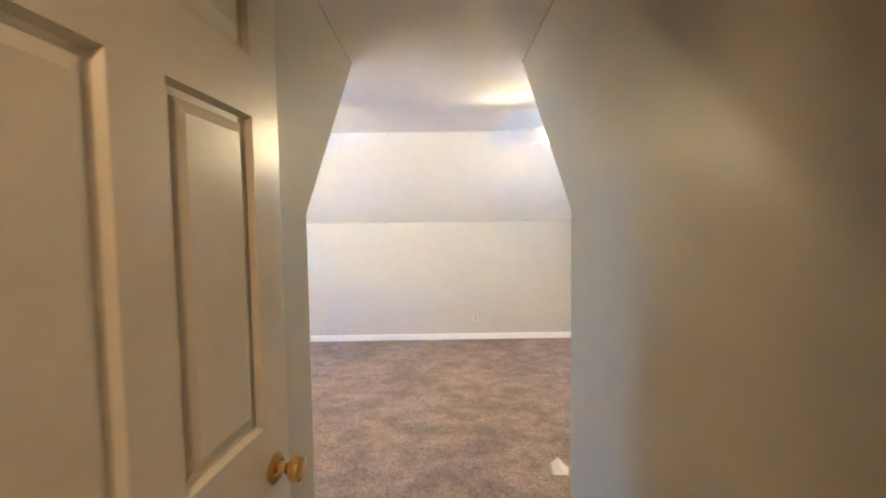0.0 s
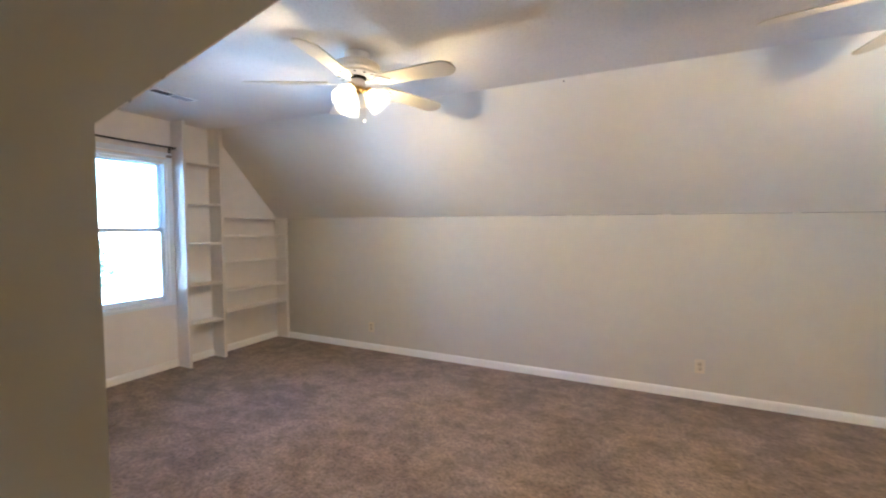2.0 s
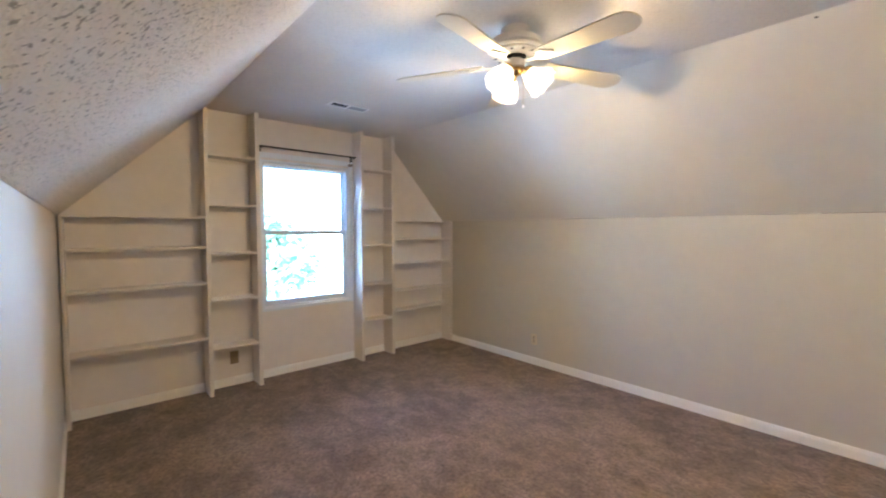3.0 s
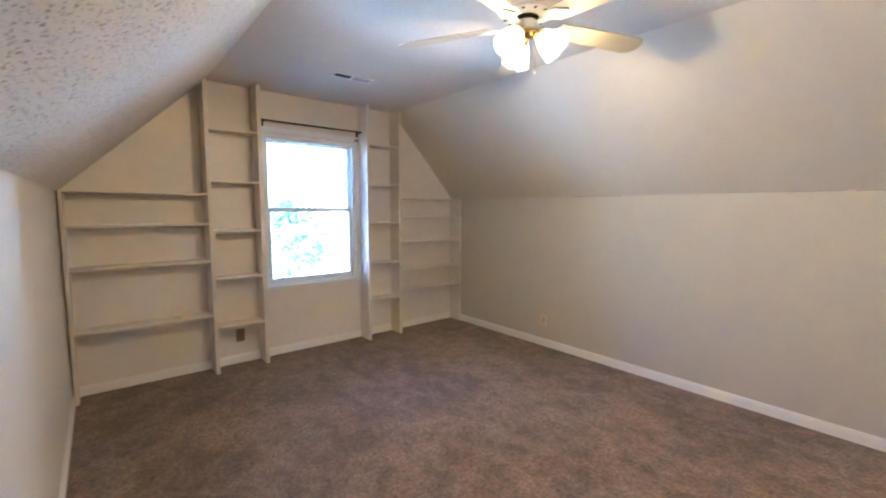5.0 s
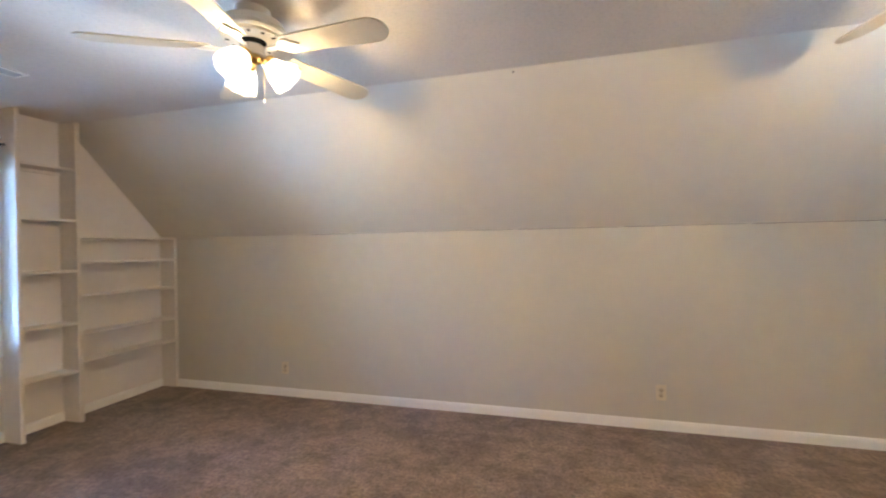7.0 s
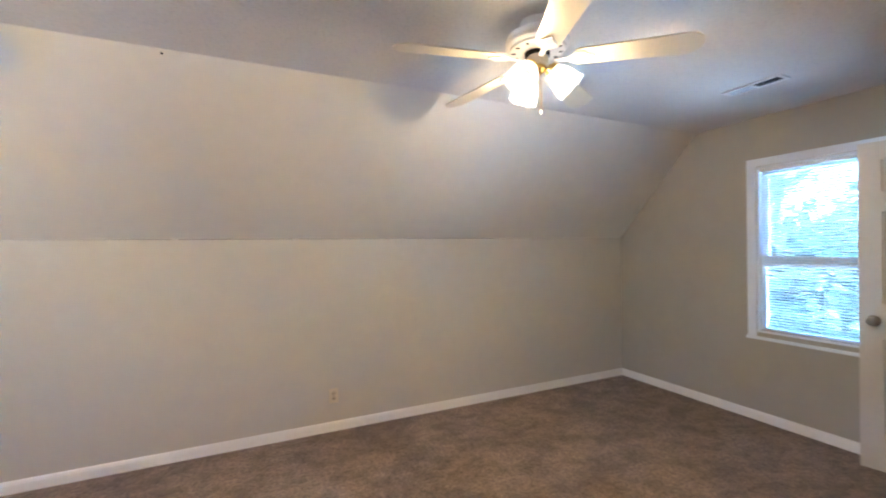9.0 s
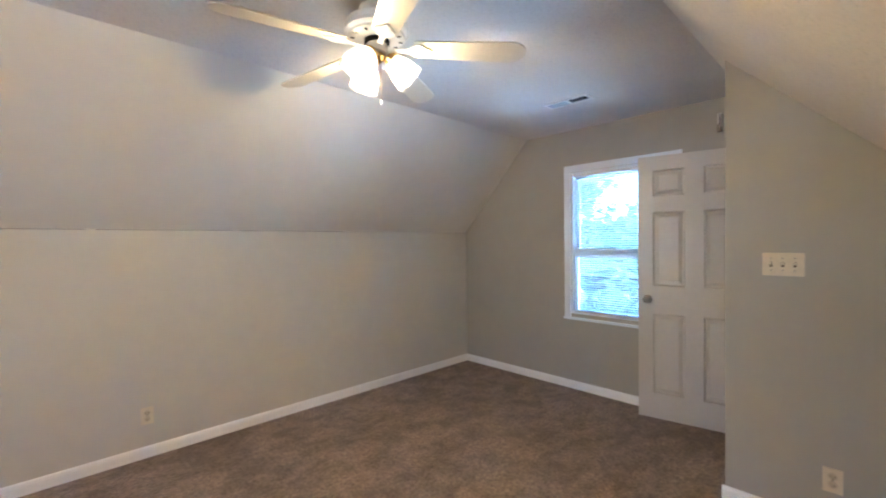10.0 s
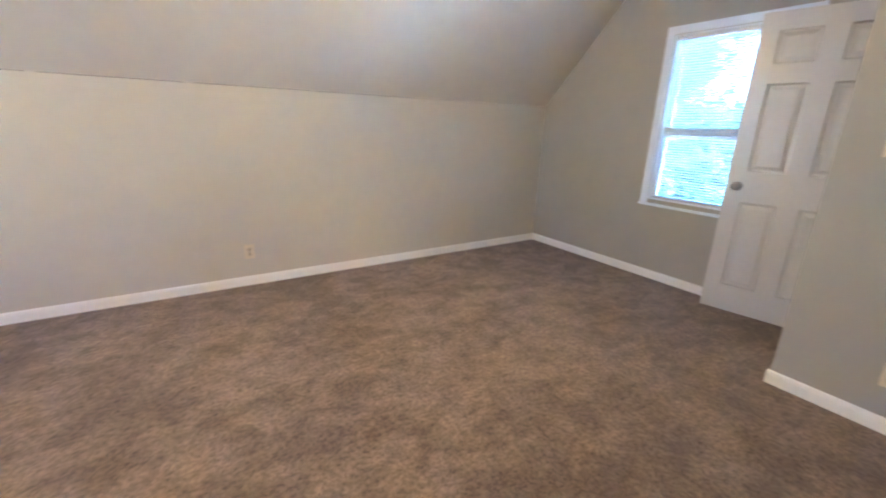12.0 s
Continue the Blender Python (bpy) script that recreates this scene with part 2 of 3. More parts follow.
def lathe(profile, n=28):
    """A profile of (radius, z) pairs turned about z."""
    bm = bmesh.new()
    rings = []
    for r, z in profile:
        if r < 1e-6:
            rings.append([bm.verts.new((0, 0, z))])
        else:
            rings.append([bm.verts.new((r * math.cos(6.28318530718 * k / n), r * math.sin(6.28318530718 * k / n), z)) for k in range(n)])
    for a, b in zip(rings, rings[1:]):
        for k in range(n):
            j = (k + 1) % n
            if len(a) == 1 and len(b) == 1:
                continue
            if len(a) == 1:
                bm.faces.new((a[0], b[j], b[k]))
            elif len(b) == 1:
                bm.faces.new((a[k], a[j], b[0]))
            else:
                bm.faces.new((a[k], a[j], b[j], b[k]))
    return bm


def tube(points, r, n=10):
    """A round bar through the given points."""
    bm = bmesh.new()
    rings = []
    pts = [Vector(p) for p in points]
    for i, p in enumerate(pts):
        d = (pts[min(i + 1, len(pts) - 1)] - pts[max(i - 1, 0)]).normalized()
        q = d.to_track_quat("Z", "Y")
        rings.append([bm.verts.new(p + q @ Vector((r * math.cos(6.2832 * k / n), r * math.sin(6.2832 * k / n), 0))) for k in range(n)])
    for a, b in zip(rings, rings[1:]):
        for k in range(n):
            bm.faces.new((a[k], a[(k + 1) % n], b[(k + 1) % n], b[k]))
    bm.faces.new(rings[0][::-1])
    bm.faces.new(rings[-1])
    return bm


def turned(bm, m):
    bmesh.ops.transform(bm, matrix=m, verts=bm.verts)
    return bm


def mesh_of(name, bm, mat, smooth=False):
    bmesh.ops.recalc_face_normals(bm, faces=bm.faces)
    me = bpy.data.meshes.new(name)
    bm.to_mesh(me)
    bm.free()
    me.materials.append(mat)
    if smooth:
        me.shade_smooth()
        me.set_sharp_from_angle(angle=radians(38))
    return me


def part(name, bm, mat, parent, label="", smooth=False, m=None):
    """One mesh object under a thing or a part, in its parent's space."""
    ob = new(name, mesh_of(name, bm, mat, smooth))
    ob.parent = parent
    if m is not None:
        ob.matrix_basis = m
    if label:
        ob["label"] = label
    return ob


def piece(name, mesh, parent, m=None):
    ob = new(name, mesh)
    ob.parent = parent
    if m is not None:
        ob.matrix_basis = m
    return ob


def thing(name, m, label, category, group="", kind=""):
    ob = new(name)
    ob.empty_display_size = 0.1
    ob.matrix_basis = m
    return tagged(ob, label, category, group, kind)


def structure(name, bm, mat, label, category):
    return tagged(new(name, mesh_of(name, bm, mat)), label, category, "", "structure")


# ---- the plan ----
XW, XE = -3.953, 3.82            # end walls
YN, YS = 4.90, 1.248             # knee walls
KNEE, TOP = 1.508, 2.436         # knee height, flat ceiling
YNC, YSC = 4.03, 2.195           # where the slopes meet the flat ceiling
PL, PR = -0.26, 0.768           # the entry passage's side walls
PY = -0.18                       # its door wall
XP, YP = 2.843, 2.110            # closet corner
T = 0.12                         # wall thickness
W_WIN = (2.650, 3.546, 0.657, 2.057)
E_WIN = (2.657, 3.545, 0.712, 2.040)

floor = structure("floor", add_box(box(XW - T, XE + T, -2.4, YN + T, -0.25, 0.0), -1.5, 1.9, -2.4, -2.39, -0.3, -0.25), CARPET,
                  "taupe brown cut-pile carpet with brushed vacuum marks", "carpet")


def end_wall(name, x0, x1, win, mat, label):
    y0, y1, z0, z1 = win
    bm = box(x0, x1, YS - T, y0, 0, 2.6)
    add_box(bm, x0, x1, y1, YN + T, 0, 2.6)
    add_box(bm, x0, x1, y0, y1, 0, z0)
    add_box(bm, x0, x1, y0, y1, z1, 2.6)
    return structure(name, bm, mat, label, "wall")


end_wall("wall_west", XW - T, XW, W_WIN, WHITE_WALL, "off-white painted gable wall behind the built-in shelves")
end_wall("wall_east", XE, XE + T, E_WIN, SHADED_PAINT, "greige painted gable wall with a window")
structure("wall_north", box(XW, XE, YN, YN + T, 0, KNEE), LIT_PAINT, "long knee wall, its paint toned for its brighter light", "wall")
# Lighter slope paint stands in for the daylight on this wall.
structure("wall_south_west", box(XW, PL - T, YS - T, YS, 0, KNEE), SLOPE, "knee wall beside the entry, paint lightened for its daylight", "wall")
structure("wall_south_east", box(PR + T, XE, YS - T, YS, 0, KNEE), SHADED_PAINT, "greige painted knee wall beside the entry", "wall")

ND = Vector((YNC - YN, TOP - KNEE)).normalized()
NO = Vector((ND.y, -ND.x))
structure("slope_north", prism([(YN, KNEE), (YNC, TOP), (YNC + NO.x * T, TOP + NO.y * T), (YN + NO.x * T, KNEE + NO.y * T)], "x", XW, XE), SLOPE,
          "smooth off-white painted sloping ceiling", "sloped ceiling")
SD = Vector((YSC - YS, TOP - KNEE)).normalized()
SO = Vector((-SD.y, SD.x))
for name, a, b, s0, s1 in (("slope_south_west", XW, PL - 0.012, XW, PL - T), ("slope_south_east", PR + 0.012, XE, PR + T, XE)):
    k = 0.004
    bm = prism([(YS, KNEE), (YSC, TOP), (YSC + SO.x * T, TOP + SO.y * T), (YS + SO.x * T, KNEE + SO.y * T)], "x", s0, s1)
    add_prism(bm, [(YS, KNEE), (YSC, TOP), (YSC - SO.x * k, TOP - SO.y * k), (YS - SO.x * k, KNEE - SO.y * k)], "x", a, b)
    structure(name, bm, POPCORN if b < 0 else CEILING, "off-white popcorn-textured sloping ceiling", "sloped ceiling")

bm = box(XW, XE, YSC, YNC, TOP, TOP + T)
add_box(bm, PL, PR, PY, YSC, TOP, TOP + T)
structure("ceiling", bm, CEILING, "flat off-white popcorn-textured ceiling", "ceiling")

side = [(PY, 0), (YS, 0), (YS, KNEE), (YSC, TOP), (YSC, TOP + T), (PY, TOP + T)]
structure("passage_wall_west", prism(side, "x", PL - T, PL), SHADED_PAINT, "greige painted side wall of the entry passage", "wall")
structure("passage_wall_east", prism(side, "x", PR, PR + T), SHADED_PAINT, "greige painted side wall of the entry passage", "wall")
D0, D1 = -0.19, 0.58
bm = box(PL - 1.2, D0, PY - T, PY, 0, 2.6)
add_box(bm, D1, PR + 1.2, PY - T, PY, 0, 2.6)
add_box(bm, D0, D1, PY - T, PY, 2.06, 2.6)
structure("wall_entry", bm, SHADED_PAINT, "greige painted wall with the entry doorway", "wall")
bm = box(-1.5, 1.9, -2.4, -2.28, 0, 2.55)
add_box(bm, -1.5, -1.38, -2.28, PY - T, 0, 2.55)
add_box(bm, 1.78, 1.9, -2.28, PY - T, 0, 2.55)
structure("hall_walls", bm, SHADED_PAINT, "plain greige hall walls outside the entry door", "wall")
structure("hall_ceiling", box(-1.38, 1.78, -2.28, PY - T, 2.43, 2.55), CEILING, "plain hall ceiling", "ceiling")

zc = KNEE + (YP - YS) * SD.y / SD.x
structure("closet_wall", prism([(YS, 0), (YP, 0), (YP, zc), (YS, KNEE)], "x", XP, XP + 0.12), SHADED_PAINT,
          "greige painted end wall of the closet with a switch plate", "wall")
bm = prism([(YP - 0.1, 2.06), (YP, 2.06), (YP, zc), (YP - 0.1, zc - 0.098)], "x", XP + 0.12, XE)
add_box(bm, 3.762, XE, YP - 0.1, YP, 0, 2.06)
structure("closet_front_wall", bm, SHADED_PAINT, "greige painted wall over the closet doorway", "wall")


# ---- baseboards ----
def baseboard(name, x0, y0, x1, y1):
    """A moulded skirting from one floor point to another, its back on the wall to the left of the way."""
    a, b = Vector((x0, y0, 0)), Vector((x1, y1, 0))
    run = (b - a).length
    prof = [(0, 0), (0.013, 0), (0.013, 0.054), (0.0105, 0.060), (0.0105, 0.065), (0.005, 0.073), (0, 0.075)]
    bm = prism([(-u, v) for u, v in prof], "x", 0, run)
    ob = structure(name, bm, TRIM, "white painted wooden baseboard", "baseboard")
    ob.matrix_basis = Matrix.Translation(a) @ Matrix.Rotation(math.atan2((b - a).y, (b - a).x), 4, "Z")
    return ob


baseboard("baseboard_north", XW + 0.19, YN, XE, YN)
baseboard("baseboard_east", XE, YN - 0.013, XE, YP)
baseboard("baseboard_closet", XP, YP + 0.013, XP, YS + 0.013)
baseboard("baseboard_south_east", XP, YS, PR, YS)
baseboard("baseboard_south_west", PL, YS, XW + 0.19, YS)
for y0, y1 in ((1.283, 2.149), (2.179, 2.549), (2.584, 3.599), (3.629, 3.985), (4.02, 4.87)):
    baseboard("baseboard_west", XW, y0, XW, y1)


# ---- built-in bookcases ----
SF = -3.767


def bookcase(y0, uprights, bays, label):
    """uprights: (y0, y1, height); bays: (y0, y1, shelf heights)."""
    t = thing("built_in_bookcase", pose(XW, y0, 0), label, "bookcase", "built-in bookcases")
    d = SF - XW
    for a, b, h in uprights:
        top_a = top_b = h
        if h > TOP:
            top_a = min(TOP, KNEE + (a - YS) * SD.y / SD.x, KNEE + (YN - a) * 0.925 / 0.87) - 0.006
            top_b = min(TOP, KNEE + (b - YS) * SD.y / SD.x, KNEE + (YN - b) * 0.925 / 0.87) - 0.006
        bm = prism([(a - y0, 0), (b - y0, 0), (b - y0, top_b), (a - y0, top_a)], "x", 0.001, d)
        bmesh.ops.bevel(bm, geom=bm.edges[:], offset=0.002, segments=1, affect="EDGES")
        part("upright", bm, SHELF, t)
    for a, b, heights in bays:
        for z in heights:
            part("shelf", box(0.001, d - 0.003, a - y0 + 0.001, b - y0 - 0.001, z - 0.02, z, 0.002), SHELF, t)
            part("cleat", box(0.001, 0.02, a - y0 + 0.004, b - y0 - 0.004, z - 0.045, z - 0.021), SHELF, t)
    return t


bookcase(1.258, [(1.260, 1.283, 1.493), (2.149, 2.179, 3), (2.549, 2.584, 3)],
         [(1.283, 2.149, (1.269, 0.966, 0.508)), (2.179, 2.549, (2.036, 1.620, 1.208, 0.812, 0.396))],
         "empty cream-painted built-in bookcase against the sloping ceiling and window")
bookcase(3.599, [(3.599, 3.629, 3), (3.985, 4.020, 3), (4.868, 4.897, 1.493)],
         [(3.629, 3.985, (2.050, 1.644, 1.240, 0.818, 0.428)), (4.020, 4.868, (1.300, 1.020, 0.710, 0.484))],
         "empty cream-painted built-in bookcase in the corner beside the window")
for y0, y1 in ((1.263, 2.148), (4.021, 4.896)):
    t = thing("top_shelf", pose(XW, y0, 1.495), "cream-painted shelf board along the foot of the slope", "shelf", "top shelves")
    part("board", box(0.001, SF - XW - 0.003, 0, y1 - y0, 0, 0.018, 0.002), SHELF, t)


# ---- windows ----
def window(name, x_in, face, win, label, meet, rail, foot):
    """A double-hung window. face: +1 when the room lies towards +x of the wall. Local x runs from the wall's inner plane into the room."""
    y0, y1, z0, z1 = win
    t = thing(name, pose(x_in, 0, 0) @ Matrix.Diagonal((face, 1, 1, 1)), label, "window", "windows", "structure")
    part("jamb", add_box(add_box(add_box(box(-0.118, -0.001, y0, y0 + 0.018, z0, z1), -0.118, -0.001, y1 - 0.018, y1, z0, z1),
                         -0.118, -0.001, y0 + 0.018, y1 - 0.018, z1 - 0.018, z1), -0.118, -0.001, y0 + 0.018, y1 - 0.018, z0, z0 + 0.018), BLOOM_WHITE, t)
    s = 0.032
    for nm, xa, xb, za, zb in (("upper_sash", -0.095, -0.065, meet - rail / 2, z1 - 0.018), ("lower_sash", -0.063, -0.033, z0 + 0.018, meet + rail / 2)):
        a, b = y0 + 0.019, y1 - 0.019
        bm = box(xa, xb, a, a + s, za, zb)
        add_box(bm, xa, xb, b - s, b, za, zb)
        add_box(bm, xa, xb, a + s, b - s, za, za + (rail if nm[0] == "u" else foot))
        add_box(bm, xa, xb, a + s, b - s, zb - (0.045 if nm[0] == "u" else rail), zb)
        sash = part(nm, bm, SKYLIT_VINYL, t)
        part("pane", box((xa + xb) / 2 - 0.002, (xa + xb) / 2 + 0.002, a + s - 0.005, b - s + 0.005, za + 0.012, zb - 0.03), GLASS, sash, "window glass with a blue tint that cools the daylight")
    lock = box(-0.033, -0.012, (y0 + y1) / 2 - 0.025, (y0 + y1) / 2 + 0.025, meet + rail / 2 - 0.014, meet + rail / 2 + 0.004, 0.004)
    part("sash_lock", lock, SKYLIT_VINYL, t)
    return t


def blind(x_in, face, y0, y1, z_top, z_bottom, tilt, label):
    """A mini blind: head rail, slats, bottom rail, ladder cords and wand."""
    t = thing("mini_blind", pose(x_in, 0, z_top) @ Matrix.Diagonal((face, 1, 1, 1)), label, "window blind", "mini blinds")
    part("head_rail", box(-0.03, -0.004, y0, y1, -0.026, -0.001, 0.002), BLIND, t)
    # The long blind's bottom rail is greyed, its shade put into the colour.
    part("bottom_rail", box(-0.028, -0.006, y0, y1, z_bottom - z_top, z_bottom - z_top + 0.012, 0.002), BLIND if z_bottom > 1 else SHADE_WAND_GREY, t)
    bm = bmesh.new()
    w = 0.0125
    rows = [(-w, 0.0), (-w * 0.5, 0.0022), (0.0, 0.003), (w * 0.5, 0.0022), (w, 0.0)]
    c, s_ = math.cos(tilt), math.sin(tilt)
    for dz in (0.0, 0.0006):
        cols = [[bm.verts.new((u * c - v * s_, y, u * s_ + v * c + dz)) for u, v in rows] for y in (y0 + 0.004, y1 - 0.004)]
        for i in range(4):
            bm.faces.new((cols[0][i], cols[0][i + 1], cols[1][i + 1], cols[1][i]))
    slat = mesh_of("slat", bm, BLIND)
    n = int((z_top - 0.04 - z_bottom - 0.014) / 0.0205)
    for i in range(n):
        piece("slat", slat, t, pose(-0.017, 0, z_bottom - z_top + 0.026 + i * 0.0205))
    for y in (y0 + 0.12, y1 - 0.12):
        part("ladder_cord", tube([(-0.0045, y, -0.02), (-0.0045, y, z_bottom - z_top + 0.005)], 0.0008, 5), BLIND, t)
    return t


window("window_1", XW, 1, W_WIN, "white double-hung window between the built-in bookcases", 1.372, 0.035, 0.05)
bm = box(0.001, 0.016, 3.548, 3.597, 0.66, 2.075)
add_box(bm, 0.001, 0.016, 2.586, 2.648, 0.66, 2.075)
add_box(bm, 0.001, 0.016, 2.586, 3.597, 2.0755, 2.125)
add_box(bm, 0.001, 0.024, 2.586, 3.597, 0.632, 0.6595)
case = structure("window_casing_west", bm, BLOOM_WHITE, "white painted wooden casing around the window", "window trim")
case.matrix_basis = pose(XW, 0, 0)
b1 = blind(XW, 1, 2.675, 3.521, 2.034, 1.385, 0.12, "white mini blind lowered halfway over the bright window")
part("tilt_wand", tube([(0.0, 2.78, -0.03), (0.004, 2.785, -0.62)], 0.004, 6), SHADE_WAND_GREY, b1)

window("window_2", XE, -1, E_WIN, "white double-hung window behind the open closet door", 1.28, 0.07, 0.02)
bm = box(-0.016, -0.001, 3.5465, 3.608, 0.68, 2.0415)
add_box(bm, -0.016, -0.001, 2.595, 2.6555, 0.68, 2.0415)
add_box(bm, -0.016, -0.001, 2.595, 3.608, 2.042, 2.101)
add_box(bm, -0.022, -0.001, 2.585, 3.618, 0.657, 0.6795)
case = structure("window_casing_east", bm, BLOOM_WHITE, "white painted wooden casing around the window", "window trim")
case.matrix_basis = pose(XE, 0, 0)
blind(XE, -1, 2.679, 3.523, 2.019, 0.722, 0.55, "white mini blind fully lowered with its slats open")


# ---- curtain rod and bracket ----
rod = thing("curtain_rod", pose(XW, 3.105, 2.167), "thin black metal curtain rod on wall brackets over the window", "curtain rod")
part("rod", tube([(0.075, -0.50, 0), (0.075, 0.50, 0)], 0.0075, 12), BLACK, rod, smooth=True)
for y in (-0.505, 0.505):
    part("end_cap", turned(lathe([(0, -0.012), (0.011, -0.012), (0.013, 0), (0.011, 0.012), (0, 0.012)], 14), pose(0.075, y, 0, 90)), BLACK, rod, smooth=True)
    s = 0.47 if y > 0 else -0.47
    part("bracket", add_box(add_box(box(0.017, 0.021, s - 0.012, s + 0.012, -0.045, 0.02), 0.021, 0.075, s - 0.004, s + 0.004, -0.016, -0.008), 0.068, 0.082, s - 0.005, s + 0.005, -0.016, -0.006), BLACK, rod)
hold = thing("blind_bracket", pose(XW, 3.56, 2.085), "small metal bracket on the window casing", "bracket")
part("clip", box(0.017, 0.045, -0.02, 0.02, -0.012, 0.012, 0.003), NICKEL, hold)

hook = thing("rod_bracket", pose(XE, 2.345, 2.205), "white wall plate with a dark metal curtain rod hook", "bracket")
part("plate", box(-0.012, -0.001, -0.016, 0.016, 0.0, 0.115, 0.003), TRIM, hook)
part("strap", box(-0.017, -0.0125, -0.005, 0.005, 0.012, 0.108), BLACK, hook)
part("hook", add_box(box(-0.055, -0.0125, -0.013, 0.013, -0.022, 0.010, 0.004), -0.055, -0.045, -0.010, 0.010, 0.010, 0.028), NICKEL, hook, "dark metal rod hook")


# ---- doors ----
def six_panel_door(name, m, width, height, knob_mat, knob_label, label, mu, zs):
    """Local: hinge edge at x = 0, the leaf along +x, thickness centred on y, bottom at z = 0."""
    t = thing(name, m, label, "door", "", "structure")
    st = 0.105
    pw = (width - 2 * st - mu) / 2
    xs = ((st, st + pw), (st + pw + mu, width - st))
    h = 0.0175
    bm = bmesh.new()
    for a, b in ((0, st), (xs[0][1], xs[1][0]), (xs[1][1], width)):
        add_box(bm, a, b, -h, h, 0, height)
    for a, b in xs:
        lows = [0] + [z1 for _, z1 in zs]
        highs = [z0 for z0, _ in zs] + [height]
        for z0, z1 in zip(lows, highs):
            add_box(bm, a, b, -h, h, z0, z1)
    part("leaf", bm, DOOR, t)
    for a, b in xs:
        for z0, z1 in zs:
            bm = bmesh.new()
            for s in (1, -1):
                prof = ((0.0, h), (0.008, h - 0.0115), (0.019, h - 0.0125), (0.042, h - 0.0025))
                rings = []
                for d, y in prof:
                    rings.append([bm.verts.new(p) for p in ((a + d, s * y, z0 + d), (b - d, s * y, z0 + d), (b - d, s * y, z1 - d), (a + d, s * y, z1 - d))])
                for r, q in zip(rings, rings[1:]):
                    for k in range(4):
                        bm.faces.new((r[k], r[(k + 1) % 4], q[(k + 1) % 4], q[k]))
                bm.faces.new(rings[-1])
            part("panel", bm, DOOR, t)
    for s in (1, -1):
        prof = [(0, 0.0), (0.033, 0.0), (0.033, 0.004), (0.027, 0.009), (0.014, 0.012), (0.0115, 0.026), (0.015, 0.032), (0.0255, 0.039), (0.0275, 0.048), (0.0255, 0.058), (0.018, 0.063), (0, 0.064)]
        k = part("door_knob", turned(lathe(prof, 26), pose(width - 0.066, s * h, 0.925, -90 * s)), knob_mat, t, knob_label, True)
    part("latch_plate", box(width, width + 0.0015, -0.012, 0.012, 0.895, 0.955), knob_mat, t)
    for z in (0.2, 1.0, 1.8):
        part("hinge", add_box(turned(tube([(0, 0, z - 0.045), (0, 0, z + 0.045)], 0.006, 8), pose(-0.004, h + 0.004, 0)), -0.0025, -0.0005, -0.014, 0.014, z - 0.044, z + 0.044), knob_mat, t)
    return t


hx, hy = -0.19, PY - 0.005
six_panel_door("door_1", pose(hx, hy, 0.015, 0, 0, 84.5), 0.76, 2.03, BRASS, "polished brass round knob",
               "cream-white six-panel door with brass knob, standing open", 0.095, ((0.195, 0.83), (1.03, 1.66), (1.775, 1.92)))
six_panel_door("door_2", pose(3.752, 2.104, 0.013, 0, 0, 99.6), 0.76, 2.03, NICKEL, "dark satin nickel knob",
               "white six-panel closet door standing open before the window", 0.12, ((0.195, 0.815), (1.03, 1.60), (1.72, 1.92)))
bm = box(D0 + 0.0, D0 + 0.018, PY - T, PY - 0.001, 0, 2.059)
add_box(bm, D1 - 0.018, D1, PY - T, PY - 0.001, 0, 2.059)
add_box(bm, D0 + 0.018, D1 - 0.018, PY - T, PY - 0.001, 2.042, 2.059)
structure("door_frame", bm, TRIM, "white painted door jamb of the entry", "door frame")


# ---- ceiling fans ----
def blade_mesh():
    bm = bmesh.new()
    n = 12
    edge = []
    for i in range(n + 1):
        u = i / n
        edge.append((0.165 + 0.425 * u, 0.052 + 0.016 * u))
    for i in range(1, 8):
        a = math.pi / 2 * i / 8
        edge.append((0.59 + 0.07 * math.sin(a), 0.068 * math.cos(a)))
    outline = edge + [(0.66, 0.0)] + [(x, -y) for x, y in reversed(edge)]
    add_prism(bm, outline, "z", -0.003, 0.003)
    bmesh.ops.bevel(bm, geom=[e for e in bm.edges if abs(e.verts[0].co.z - e.verts[1].co.z) < 1e-5], offset=0.0012, segments=1, affect="EDGES")
    return bm


def iron_mesh():
    """The bracket between the motor and a blade: a neck that widens into a lobed plate."""
    half = ((0.075, 0.014), (0.10, 0.011), (0.13, 0.012), (0.15, 0.022), (0.165, 0.036), (0.185, 0.043), (0.205, 0.036), (0.215, 0.020), (0.235, 0.012))
    return prism([(x, y) for x, y in half] + [(0.245, 0)] + [(x, -y) for x, y in reversed(half)], "z", -0.010, -0.0045)


def tulip_shade(rim=0.072, length=0.135, n=40):
    """A fluted bell along -z, its neck at the origin, with glass thickness."""
    prof = ((0.028, 0.0), (0.031, 0.012), (0.044, 0.035), (0.058, 0.062), (0.064, 0.090), (0.067, 0.115), (rim, length))
    bm = bmesh.new()
    rings = []
    for inner in (0, 1):
        for i, (r, z) in enumerate(prof if not inner else prof[::-1]):
            f = z / length
            ring = []
            for k in range(n):
                a = 6.28318530718 * k / n
                flute = 1 + 0.02 * f * f * math.cos(8 * a)
                zz = z + 0.003 * f ** 4 * math.cos(8 * a)
                ring.append(bm.verts.new(((r - 0.0025 * inner) * flute * math.cos(a), (r - 0.0025 * inner) * flute * math.sin(a), -zz)))
            rings.append(ring)
    for a, b in zip(rings, rings[1:]):
        for k in range(n):
            bm.faces.new((a[k], a[(k + 1) % n], b[(k + 1) % n], b[k]))
    return bm


